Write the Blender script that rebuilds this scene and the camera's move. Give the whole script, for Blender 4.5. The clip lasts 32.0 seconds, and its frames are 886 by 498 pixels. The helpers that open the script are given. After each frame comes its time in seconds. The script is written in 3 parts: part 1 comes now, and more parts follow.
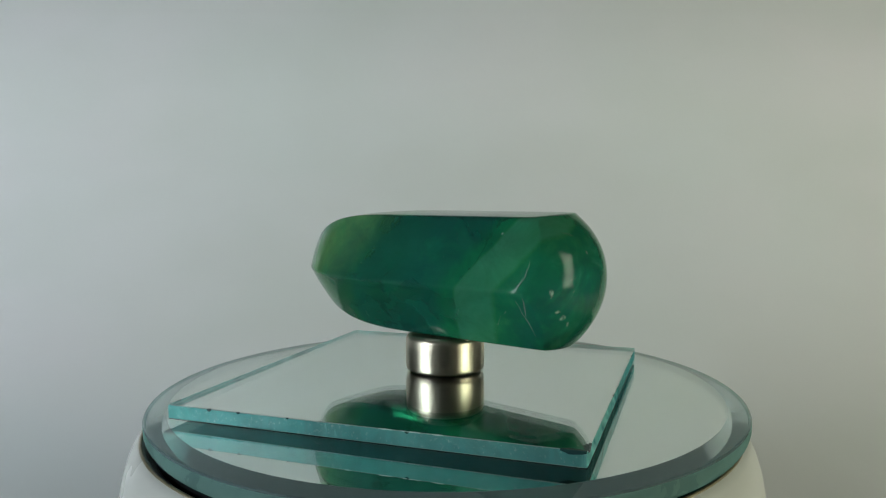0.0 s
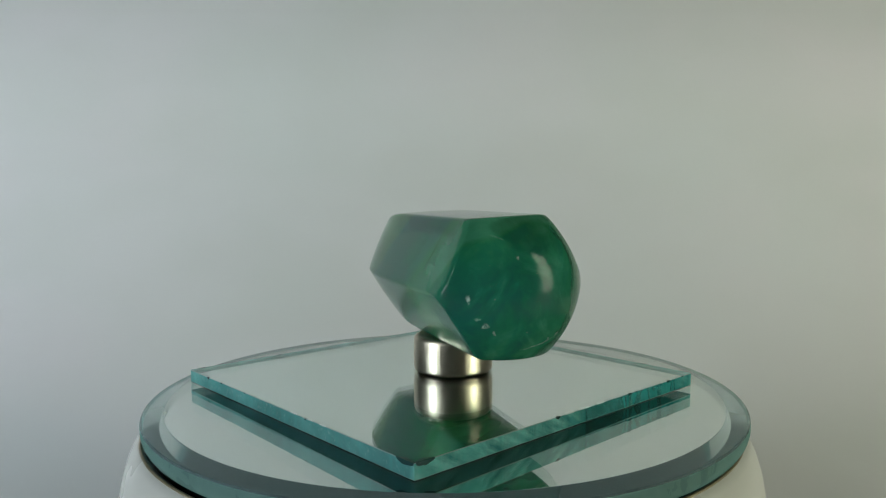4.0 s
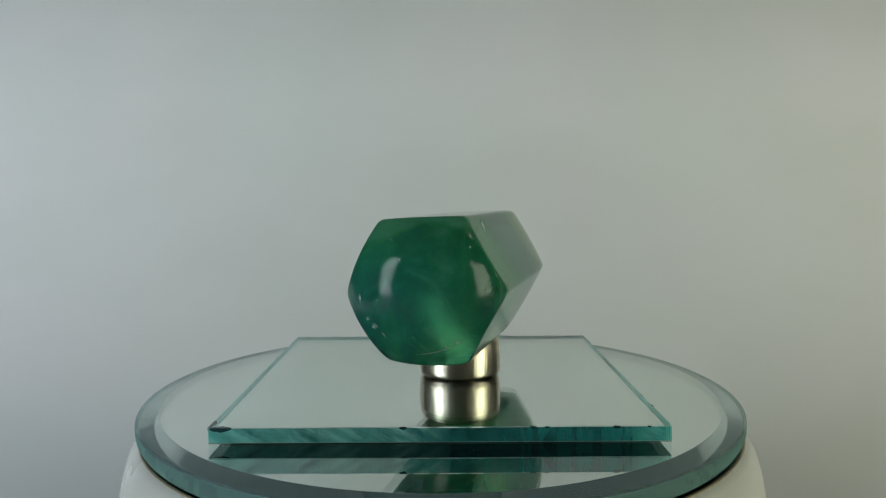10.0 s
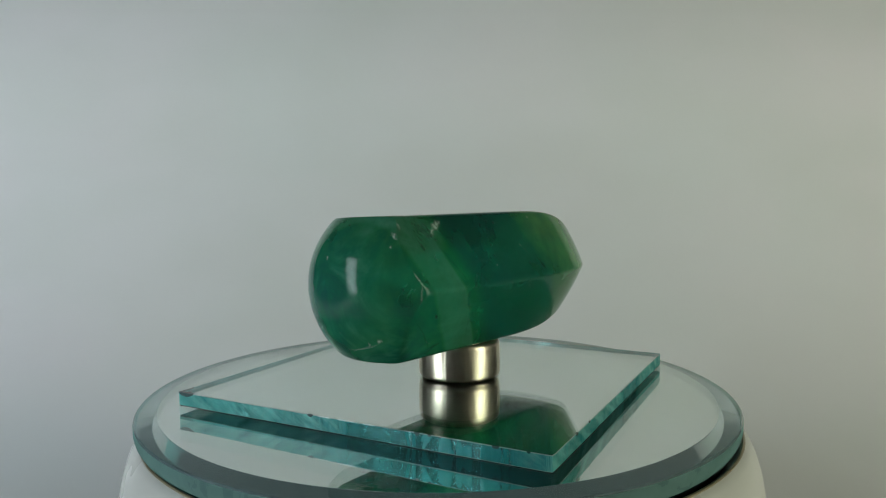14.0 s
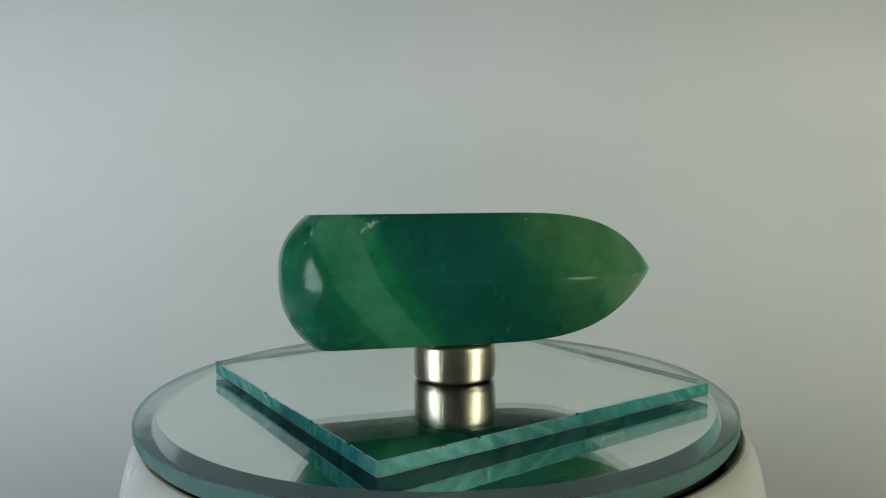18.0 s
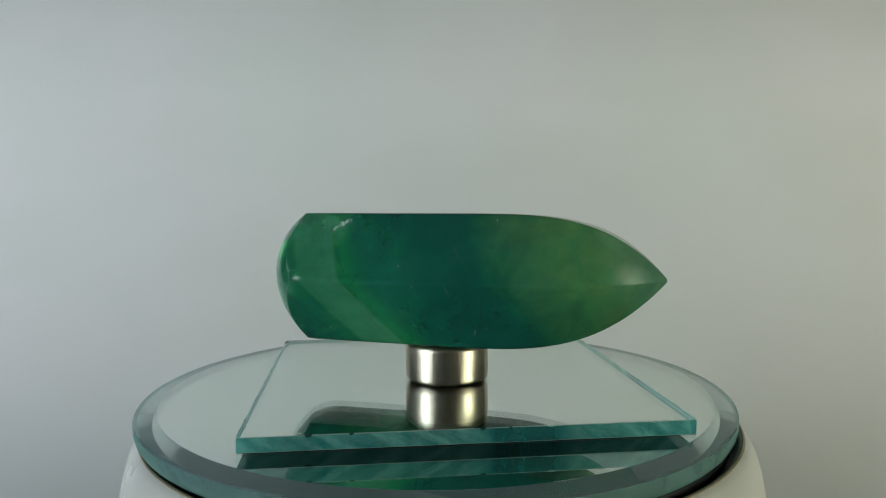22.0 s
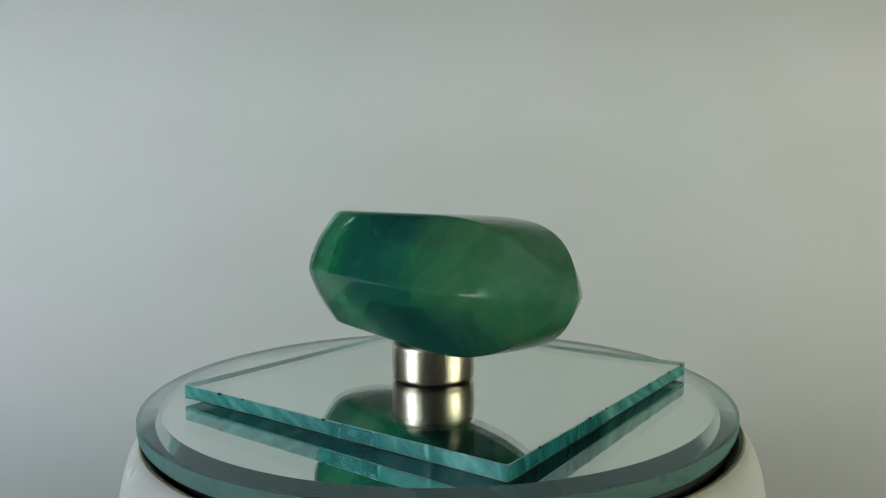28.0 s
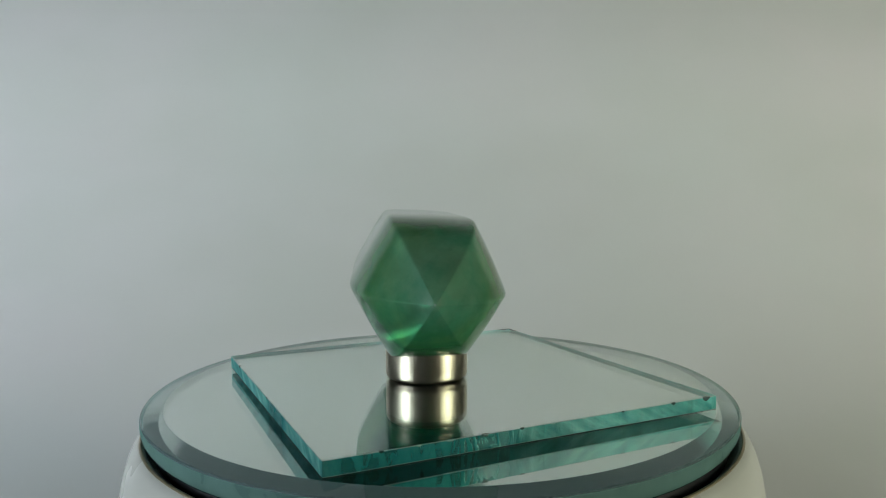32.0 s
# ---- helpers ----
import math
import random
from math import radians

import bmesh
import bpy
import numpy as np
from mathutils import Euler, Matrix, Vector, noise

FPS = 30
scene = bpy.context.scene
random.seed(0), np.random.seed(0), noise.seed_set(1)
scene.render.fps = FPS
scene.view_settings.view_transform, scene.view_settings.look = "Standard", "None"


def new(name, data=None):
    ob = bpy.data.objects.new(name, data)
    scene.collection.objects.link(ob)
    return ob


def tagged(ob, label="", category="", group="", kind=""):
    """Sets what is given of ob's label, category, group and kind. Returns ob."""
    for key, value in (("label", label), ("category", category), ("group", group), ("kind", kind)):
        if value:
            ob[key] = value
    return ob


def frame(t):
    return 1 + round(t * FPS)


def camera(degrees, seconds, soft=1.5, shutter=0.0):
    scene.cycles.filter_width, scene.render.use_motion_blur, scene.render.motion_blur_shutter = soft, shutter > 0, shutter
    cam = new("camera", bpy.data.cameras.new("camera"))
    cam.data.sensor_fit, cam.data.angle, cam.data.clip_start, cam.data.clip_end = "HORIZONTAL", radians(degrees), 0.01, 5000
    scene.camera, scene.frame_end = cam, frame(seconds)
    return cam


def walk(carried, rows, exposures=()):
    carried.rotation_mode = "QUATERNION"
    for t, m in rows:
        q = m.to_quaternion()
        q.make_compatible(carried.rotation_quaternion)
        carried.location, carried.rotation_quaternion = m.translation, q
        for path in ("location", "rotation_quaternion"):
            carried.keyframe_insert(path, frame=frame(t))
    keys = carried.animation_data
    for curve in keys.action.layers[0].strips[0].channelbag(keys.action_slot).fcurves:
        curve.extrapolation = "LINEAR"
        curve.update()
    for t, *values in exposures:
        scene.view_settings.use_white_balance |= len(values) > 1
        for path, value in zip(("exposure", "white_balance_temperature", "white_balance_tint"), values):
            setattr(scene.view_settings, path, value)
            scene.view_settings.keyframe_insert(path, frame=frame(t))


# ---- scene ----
from mathutils.bvhtree import BVHTree

# Units: all sizes below are millimetres, turned into metres by MM. The square mirror's top lies at height TOP.
MM = 0.001
TOP = 78.0
TURN = Matrix.Rotation


def at(x, y, z):
    return Vector((x * MM, y * MM, (z + TOP) * MM))


# ---- camera: stands still, a little above the turntable ----
cam = camera(62.26, 32.0, soft=1.1)
CAM_POSE = (Matrix.Translation(at(0, -154.275, 38.355)) @ TURN(radians(-0.1425), 4, "Z") @ TURN(radians(-4.4301), 4, "X")
            @ TURN(radians(0.3125), 4, "Y") @ TURN(radians(90), 4, "X"))
walk(cam, [(0.0, CAM_POSE), (32.0, CAM_POSE)], exposures=[(0.0, 0.0), (3.5, 0.0), (5.5, -0.09), (14.0, -0.08), (16.5, -0.09), (17.0, 0.0), (29.0, 0.0), (31.0, -0.05), (32.0, -0.06)])

# ---- light: two lamp panels beside the camera (built below), a dim room around ----
world = bpy.data.worlds.new("dim_room")
scene.world = world
world.use_nodes = True
world.node_tree.nodes["Background"].inputs[0].default_value = (0.9, 0.95, 1.0, 1)
world.node_tree.nodes["Background"].inputs[1].default_value = 0.05
LAMP_LEFT, LAMP_RIGHT = 13.7, 9.8


# ---- materials ----
class Mat:
    """A node material with short ways to add and link nodes."""

    def __init__(self, name):
        self.m = bpy.data.materials.new(name)
        self.m.use_nodes = True
        self.t = self.m.node_tree
        self.t.nodes.clear()
        self.out = self.t.nodes.new("ShaderNodeOutputMaterial")

    def add(self, kind, **inputs):
        n = self.t.nodes.new("ShaderNode" + kind)
        for k, v in inputs.items():
            self.put(n, k.replace("_", " "), v)
        return n

    def put(self, n, key, v):
        slot = n.inputs[int(key[1:])] if key[0] == "i" and key[1:].isdigit() else n.inputs[key]
        if isinstance(v, bpy.types.NodeSocket):
            self.t.links.new(v, slot)
        elif isinstance(v, tuple) and len(v) == 3 and slot.type == "RGBA":
            slot.default_value = (*v, 1)
        else:
            slot.default_value = v

    def math(self, op, a, b=0.0, c=0.0):
        n = self.t.nodes.new("ShaderNodeMath")
        n.operation = op
        for i, v in enumerate((a, b, c)):
            self.put(n, "i%d" % i, v)
        return n.outputs[0]

    def noise(self, scale, detail=4.0, rough=0.55, vec=None, distortion=0.0):
        n = self.add("TexNoise", Scale=scale, Detail=detail, Roughness=rough, Distortion=distortion)
        self.put(n, "Vector", vec or self.coord())
        return n.outputs[0]

    def coord(self, name="Object"):
        return self.add("TexCoord").outputs[name]

    def scaled(self, vec, s):
        n = self.add("Mapping", Vector=vec)
        n.inputs["Scale"].default_value = s
        return n.outputs[0]

    def ramp(self, fac, stops, mode="LINEAR"):
        n = self.add("ValToRGB", Fac=fac)
        n.color_ramp.interpolation = mode
        e = n.color_ramp.elements
        while len(e) < len(stops):
            e.new(0.5)
        for el, (pos, col) in zip(e, stops):
            el.position, el.color = pos, (*(col if isinstance(col, tuple) else (col,) * 3), 1)
        return n.outputs[0]

    def mix(self, fac, a, b, mode="MIX"):
        n = self.t.nodes.new("ShaderNodeMix")
        n.data_type, n.blend_type = "RGBA", mode
        self.put(n, "i0", fac)
        self.put(n, "i6", a)
        self.put(n, "i7", b)
        return n.outputs[2]

    def blend(self, fac, a, b):
        return self.add("MixShader", i0=fac, i1=a, i2=b).outputs[0]

    def bump(self, height, strength, dist):
        return self.add("Bump", Height=height, Strength=strength, Distance=dist).outputs[0]

    def done(self, shader):
        self.t.links.new(shader, self.out.inputs[0])
        return self.m


def plain(name, col, rough, metal=0.0, grain=0.06, scale=300.0, bump=0.0, coat=0.0, shine=0.5):
    """A surface of one colour with stains and grain at two scales."""
    k = Mat(name)
    n1, n2 = k.noise(scale), k.noise(scale * 0.08, 3)
    dark = tuple(c * (1 - 2.2 * grain) for c in col)
    c = k.mix(k.math("MULTIPLY_ADD", n1, 0.5, k.math("MULTIPLY", n2, 0.5)), dark, tuple(min(1, c * (1 + grain)) for c in col))
    b = k.add("BsdfPrincipled", Base_Color=c, Metallic=metal, Coat_Weight=coat, Specular_IOR_Level=shine)
    k.put(b, "Roughness", k.math("MULTIPLY_ADD", n2, 0.12, rough - 0.06))
    if bump:
        k.put(b, "Normal", k.bump(n1, bump, 0.0005))
    return k.done(b.outputs[0])


def glass_material():
    k = Mat("clear_float_glass")
    smear = k.math("MULTIPLY", k.math("POWER", k.noise(60.0, 5), 4.0), 0.03)
    b = k.add("BsdfGlass", Color=(0.945, 0.965, 0.955), IOR=1.52)
    k.put(b, "Roughness", smear)
    return k.done(b.outputs[0])


def silver_material():
    k = Mat("mirror_silvering")
    c = k.mix(k.math("POWER", k.noise(900.0, 2), 6.0), (0.85, 0.89, 0.875), (0.74, 0.80, 0.78))
    return k.done(k.add("BsdfGlossy", Color=c, Roughness=0.004).outputs[0])


def cut_edge_material(name, tint, body, rough, chips, share, mottle=1.0, spark=0.0, hackle=0.0):
    """A cut or ground edge of green glass: part clear, part ground, with shell-like chips."""
    k = Mat(name)
    co = k.coord()
    n1 = k.noise(110.0, 4, 0.55, co, 1.2)
    n2 = k.noise(900.0, 3, 0.6, co)
    n3 = k.noise(40.0, 2, 0.5, co)
    c = k.mix(n1, tuple(v * 0.75 for v in tint), tuple(min(1, v * 1.2) for v in tint))
    g = k.add("BsdfGlass", Color=c, IOR=1.5)
    k.put(g, "Roughness", k.math("MAXIMUM", k.math("MULTIPLY_ADD", n1, 0.3, rough - 0.15), 0.0))
    nrm = k.bump(k.math("MULTIPLY_ADD", n2, 0.12, n1), chips, 0.0012)
    smooth_nrm = nrm
    if hackle:
        streaks = k.noise(1.0, 3, 0.55, k.scaled(co, (330.0, 330.0, 120.0)), 1.6)
        where = k.ramp(n3, [(0.46, 0.0), (0.60, 1.0)])
        rough_part = k.add("Bump", Height=streaks, Distance=0.0014, Normal=nrm)
        k.put(rough_part, "Strength", k.math("MULTIPLY", where, hackle))
        nrm = rough_part.outputs[0]
        ribs = k.ramp(streaks, [(0.36, 0.4), (0.60, 1.0)])
    k.put(g, "Normal", nrm)
    d = k.add("BsdfDiffuse", Color=k.mix(n1, tuple(v * 0.6 for v in body), tuple(min(1, v * 1.3) for v in body)), Normal=nrm)
    tr = k.add("BsdfTranslucent", Color=body, Normal=nrm)
    ground = k.blend(0.45, d.outputs[0], tr.outputs[0])
    fac = k.math("MULTIPLY_ADD", k.math("MULTIPLY_ADD", n3, -0.6, k.math("MULTIPLY", n1, 0.4)), 0.8 * mottle, share + 0.08 * mottle)
    fac = k.math("MINIMUM", k.math("MAXIMUM", fac, 0.05), 0.95)
    body_mix = k.blend(fac, g.outputs[0], ground)
    if hackle:
        # Aqua-tinted gloss stands in for reflections inside the fractured glass.
        facets = k.add("BsdfGlossy", Color=(0.16, 0.80, 0.76), Roughness=0.55)
        k.put(facets, "Normal", k.add("Bump", Height=streaks, Strength=0.35, Distance=0.0005, Normal=smooth_nrm).outputs[0])
        body_mix = k.blend(k.math("MULTIPLY", ribs, 0.22), body_mix, facets.outputs[0])
        run, broken = k.add("Attribute"), k.add("Attribute")
        run.attribute_name, broken.attribute_name = "run", "broken"
        z = k.add("SeparateXYZ", Vector=co).outputs[2]
        place = k.add("CombineXYZ", X=k.math("MULTIPLY_ADD", z, 1400.0, run.outputs["Fac"]), Y=k.math("MULTIPLY", z, 900.0)).outputs[0]
        shells = k.add("TexWave", Vector=place, Scale=0.05, Distortion=14.0, Detail=3.0, Detail_Scale=0.8).outputs[1]
        clear = k.ramp(k.noise(0.22, 4, 0.65, place), [(0.34, 0.25), (0.56, 1.0)])
        amount = k.math("MULTIPLY", k.math("MULTIPLY", k.ramp(shells, [(0.1, 0.58), (0.8, 1.0)]), clear), k.math("MULTIPLY", broken.outputs["Fac"], 0.72))
        # Real broken shells, but their aqua brightness is light put into the colour.
        aqua = k.mix(n2, (0.22, 0.92, 0.78), (0.60, 1.0, 0.93))
        shell = k.blend(0.6, k.add("BsdfDiffuse", Color=aqua, Normal=nrm).outputs[0], k.add("BsdfTranslucent", Color=aqua, Normal=nrm).outputs[0])
        body_mix = k.blend(amount, body_mix, shell)
    if spark:
        pale = k.add("BsdfDiffuse", Color=(0.75, 0.92, 0.88))
        flakes = k.math("MULTIPLY", k.ramp(k.noise(1500.0, 4, 0.65, co), [(0.58, 0.0), (0.72, 1.0)]), spark)
        body_mix = k.blend(flakes, body_mix, pale.outputs[0])
    return k.done(body_mix)


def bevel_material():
    """The polished slope of a bevelled mirror: clear glass, with a blue-grey diffuse colour in place of light kept in
    the pane.
    """
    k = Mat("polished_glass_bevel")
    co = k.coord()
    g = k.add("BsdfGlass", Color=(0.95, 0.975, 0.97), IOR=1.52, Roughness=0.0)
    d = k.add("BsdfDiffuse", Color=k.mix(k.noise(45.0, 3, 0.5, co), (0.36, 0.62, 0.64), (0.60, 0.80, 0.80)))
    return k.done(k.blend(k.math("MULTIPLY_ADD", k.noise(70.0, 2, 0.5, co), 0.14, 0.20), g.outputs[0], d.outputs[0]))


def nickel_material():
    k = Mat("satin_nickel")
    co = k.coord()
    lines = k.noise(1.0, 3, 0.6, k.scaled(co, (2600.0, 2600.0, 60.0)))
    wear = k.noise(500.0, 4, 0.6, co)
    c = k.mix(wear, (0.63, 0.52, 0.39), (0.78, 0.69, 0.55))
    b = k.add("BsdfPrincipled", Base_Color=c, Metallic=1.0, Anisotropic=0.0)
    k.put(b, "Roughness", k.math("MULTIPLY_ADD", wear, 0.10, 0.27))
    k.put(b, "Normal", k.bump(lines, 0.25, 0.0002))
    return k.done(b.outputs[0])


def fluorite_material():
    """Banded green fluorite: polished, partly see-through, hazy. Object x runs from the domed base to the point."""
    k = Mat("banded_green_fluorite")
    co = k.coord()
    x, y, z = k.add("SeparateXYZ", Vector=co).outputs
    cloud = k.noise(55.0, 5, 0.6, co, 0.6)
    fine = k.noise(420.0, 4, 0.6, co)
    band = k.math("MULTIPLY_ADD", z, 0.65, x)
    band = k.math("MULTIPLY_ADD", y, -0.40, band)
    bend = k.ramp(k.math("MULTIPLY_ADD", y, 80.0, 0.5), [(0.0, 0.0), (1.0, 1.0)], "EASE")
    band = k.math("ADD", band, k.math("MULTIPLY_ADD", bend, 0.0085, -0.0024))
    band = k.math("ADD", band, k.math("MULTIPLY_ADD", cloud, 0.003, -0.0015))
    f = k.math("MULTIPLY_ADD", band, 1 / 0.09, 0.42)
    c = k.ramp(f, [(0.05, (0.20, 0.55, 0.38)), (0.19, (0.15, 0.51, 0.33)), (0.245, (0.12, 0.49, 0.26)), (0.26, (0.27, 0.63, 0.43)), (0.35, (0.31, 0.65, 0.46)),
                   (0.358, (0.12, 0.53, 0.26)), (0.378, (0.11, 0.54, 0.26)), (0.415, (0.03, 0.40, 0.295)), (0.50, (0.02, 0.36, 0.295)), (0.53, (0.015, 0.29, 0.235)),
                   (0.655, (0.02, 0.29, 0.232)), (0.685, (0.14, 0.40, 0.19)), (0.76, (0.265, 0.465, 0.15)), (0.83, (0.35, 0.55, 0.21)), (0.90, (0.41, 0.60, 0.35)), (0.98, (0.47, 0.63, 0.48))])
    zones = k.noise(1.0, 3, 0.5, k.add("CombineXYZ", X=k.math("MULTIPLY", band, 170.0), Y=k.math("MULTIPLY", y, 30.0), Z=k.math("MULTIPLY", z, 30.0)).outputs[0])
    c = k.mix(k.math("MULTIPLY_ADD", zones, 0.34, -0.12), c, (0.02, 0.33, 0.26))
    dome = k.ramp(f, [(0.15, 1.0), (0.25, 0.0)])
    patches = k.math("MULTIPLY", k.ramp(k.noise(62.0, 4, 0.55, co, 0.5), [(0.40, 0.0), (0.56, 1.0)]), dome)
    core = k.ramp(k.math("SQRT", k.math("ADD", k.math("MULTIPLY", y, y), k.math("MULTIPLY", z, z))), [(0.003, 0.75), (0.011, 0.0)])
    patches = k.math("MAXIMUM", patches, k.math("MULTIPLY", core, dome))
    c = k.mix(k.math("MULTIPLY", patches, 0.92), c, (0.006, 0.33, 0.275))
    veils = k.math("MULTIPLY", k.ramp(k.noise(95.0, 5, 0.62, co, 1.2), [(0.52, 0.0), (0.72, 0.45)]), dome)
    c = k.mix(veils, c, (0.42, 0.76, 0.60))
    off_x, off_z = k.math("MULTIPLY_ADD", x, 110.0, 1.9), k.math("MULTIPLY_ADD", z, 200.0, -2.0)
    near = k.ramp(k.math("ADD", k.math("MULTIPLY", off_x, off_x), k.math("MULTIPLY", off_z, off_z)), [(0.15, 1.0), (1.3, 0.0)])
    cap = k.math("MULTIPLY", k.math("MULTIPLY", near, k.ramp(k.math("MULTIPLY_ADD", y, -100.0, 0.2), [(0.3, 0.0), (0.7, 1.0)])), k.ramp(k.noise(160.0, 4, 0.6, co, 0.8), [(0.36, 0.0), (0.60, 0.62)]))
    c = k.mix(cap, c, (0.46, 0.78, 0.66))
    wisps = k.noise(110.0, 5, 0.6, co, 0.7)
    c = k.mix(k.ramp(wisps, [(0.50, 0.0), (0.80, 0.32)]), c, (0.20, 0.70, 0.52))
    c = k.mix(k.math("MULTIPLY", k.math("POWER", fine, 4.0), 0.4), c, (0.62, 0.82, 0.7))
    blots = k.math("MULTIPLY", k.ramp(k.noise(130.0, 5, 0.6, co, 0.2), [(0.42, 0.0), (0.66, 0.34)]), k.ramp(f, [(0.66, 0.0), (0.80, 1.0)]))
    c = k.mix(blots, c, (0.09, 0.40, 0.25))
    haze = k.ramp(k.noise(80.0, 5, 0.6, co, 0.8), [(0.26, 0.0), (0.74, 1.0)])
    deep = k.mix(1.0, c, k.mix(haze, k.mix(0.12, c, (0.45, 0.75, 0.70)), k.mix(0.45, c, (0.60, 1.0, 0.88))), "MULTIPLY")
    deep = k.mix(1.0, deep, (0.030, 0.205, 0.165), "LIGHTEN")
    rf = k.add("BsdfRefraction", Color=k.mix(0.02, c, (0.0, 0.0, 0.0)), IOR=1.30)
    k.put(rf, "Roughness", k.math("MULTIPLY_ADD", cloud, 0.07, 0.0))
    df = k.add("BsdfDiffuse", Color=deep)
    tr = k.add("BsdfTranslucent", Color=deep)
    milky = k.blend(0.32, df.outputs[0], tr.outputs[0])
    ends = k.ramp(f, [(0.10, 0.12), (0.26, 0.04), (0.40, 0.0), (0.66, 0.0), (0.82, 0.14)])
    share = k.math("ADD", k.math("MULTIPLY_ADD", haze, 0.18, k.math("MULTIPLY_ADD", cloud, 0.26, 0.21)), ends)
    inner = k.blend(share, rf.outputs[0], milky)
    nrm = k.bump(k.noise(420.0, 5, 0.65, co), 0.12, 0.0004)
    sheen = k.math("MULTIPLY_ADD", k.noise(300.0, 3, 0.6, k.scaled(co, (1.0, 1.0, 0.25))), 0.10, 0.03)
    sheen = k.math("ADD", sheen, k.ramp(f, [(0.82, 0.0), (0.98, 0.16)]))
    gl = k.add("BsdfGlossy", Color=(1.0, 1.0, 1.0), Roughness=sheen, Normal=nrm)
    return k.done(k.blend(k.add("Fresnel", IOR=1.27).outputs[0], inner, gl.outputs[0]))


def scar_material(name, col, most, grainy=True):
    """A bruise, healed crack or painted glint on polished stone: broken pale crystal, dense in its middle, that lets
    the stone show between.
    """
    k = Mat(name)
    co = k.coord()
    soft = k.add("Attribute")
    soft.attribute_name = "scar"
    grain = k.ramp(k.noise(1300.0, 4, 0.7, co), [(0.36, 0.08), (0.66, 1.0)]) if grainy else k.ramp(k.noise(500.0, 3, 0.6, co), [(0.3, 0.4), (0.6, 1.0)])
    fac = k.math("MULTIPLY", k.math("MULTIPLY", grain, most), soft.outputs["Fac"])
    d = k.add("BsdfDiffuse", Color=k.mix(k.noise(700.0, 3, 0.6, co), tuple(v * 0.7 for v in col), col))
    return k.done(k.blend(fac, k.add("BsdfTransparent").outputs[0], d.outputs[0]))


def paper_material():
    """White paper, a little uneven in tone over a hand's width, with fine fibre."""
    k = Mat("white_backdrop_paper")
    co = k.coord()
    broad = k.noise(5.5, 2, 0.5, co)
    other = k.noise(8.0, 2, 0.5, k.scaled(co, (1.0, 1.0, 1.6)))
    c = k.mix(k.ramp(broad, [(0.35, 0.0), (0.65, 1.0)]), (0.83, 0.785, 0.795), (0.80, 0.80, 0.79))
    c = k.mix(k.math("MULTIPLY", k.ramp(other, [(0.4, 0.0), (0.65, 1.0)]), 0.5), c, (0.74, 0.74, 0.71))
    b = k.add("BsdfPrincipled", Base_Color=c, Roughness=0.9, Specular_IOR_Level=0.1)
    k.put(b, "Normal", k.bump(k.noise(900.0, 4, 0.6, co), 0.03, 0.0005))
    return k.done(b.outputs[0])


def lamp_face_material(name, col, power):
    """A lamp's diffuser with rows of diodes behind it."""
    k = Mat(name)
    sep = k.add("SeparateXYZ", Vector=k.coord())
    rows = k.math("SINE", k.math("MULTIPLY", sep.outputs[2], 146.0))
    e = k.add("Emission", Color=col)
    k.put(e, "Strength", k.math("MULTIPLY", k.math("MULTIPLY_ADD", rows, 0.2, 0.74), power))
    return k.done(e.outputs[0])


GLASS, SILVER = glass_material(), silver_material()
EDGE_SQUARE = cut_edge_material("cut_glass_edge", (0.46, 0.95, 0.96), (0.05, 0.84, 0.92), 0.06, 0.05, 0.17, 0.7, 0.05, 0.5)
EDGE_SAWN = cut_edge_material("speckled_glass_edge", (0.70, 0.97, 0.95), (0.36, 0.94, 0.89), 0.12, 0.10, 0.42, 0.8, 0.40, 0.4)
# Pale body colour paints the thin bright highlight along the tile's arrises.
ARRIS = cut_edge_material("pale_arris_highlight", (0.85, 0.97, 0.95), (0.70, 0.90, 0.87), 0.2, 0.1, 0.6, 0.3)
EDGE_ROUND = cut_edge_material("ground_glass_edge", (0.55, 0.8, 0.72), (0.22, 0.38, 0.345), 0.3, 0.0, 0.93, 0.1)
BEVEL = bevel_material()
BACKING = plain("dark_mirror_paint", (0.004, 0.034, 0.030), 0.9, shine=0.0)
NICKEL, FLUORITE = nickel_material(), fluorite_material()
WHITE_PLASTIC = plain("white_plastic", (0.68, 0.66, 0.61), 0.28, grain=0.03, coat=0.2)
BLACK_RUBBER = plain("black_rubber", (0.012, 0.012, 0.016), 0.5)
GOLD_LINE = plain("dull_gold_trim", (0.40, 0.33, 0.21), 0.4, metal=0.7)
PAPER = paper_material()
GREY_CLOTH = plain("grey_added_canopy", (0.14, 0.14, 0.138), 0.95, grain=0.03, scale=700.0, bump=0.05)
DARK_SURROUND = plain("dark_surround", (0.055, 0.072, 0.078), 0.8, grain=0.2, scale=20.0)
LAMP_BODY = plain("grey_lamp_housing", (0.25, 0.25, 0.26), 0.4)
CHIP = plain("dark_glass_chip", (0.02, 0.06, 0.06), 0.25)
DUST = plain("grey_dust", (0.16, 0.17, 0.16), 0.9)
DARK_VEIN = scar_material("dark_crack", (0.008, 0.075, 0.05), 0.55, False)
SCAR_GLINT = scar_material("bruised_fluorite_and_glint", (0.66, 0.86, 0.76), 0.9)
CRACK = scar_material("healed_crack", (0.50, 0.80, 0.68), 0.2, False)
BRUISE_GLINT = scar_material("pale_bruise_and_glint", (0.62, 0.82, 0.74), 0.42, False)
WHITE_GLINT = plain("painted_white_glint", (0.82, 0.90, 0.87), 0.2)
FROST = plain("pale_fracture", (0.40, 0.62, 0.58), 0.25)


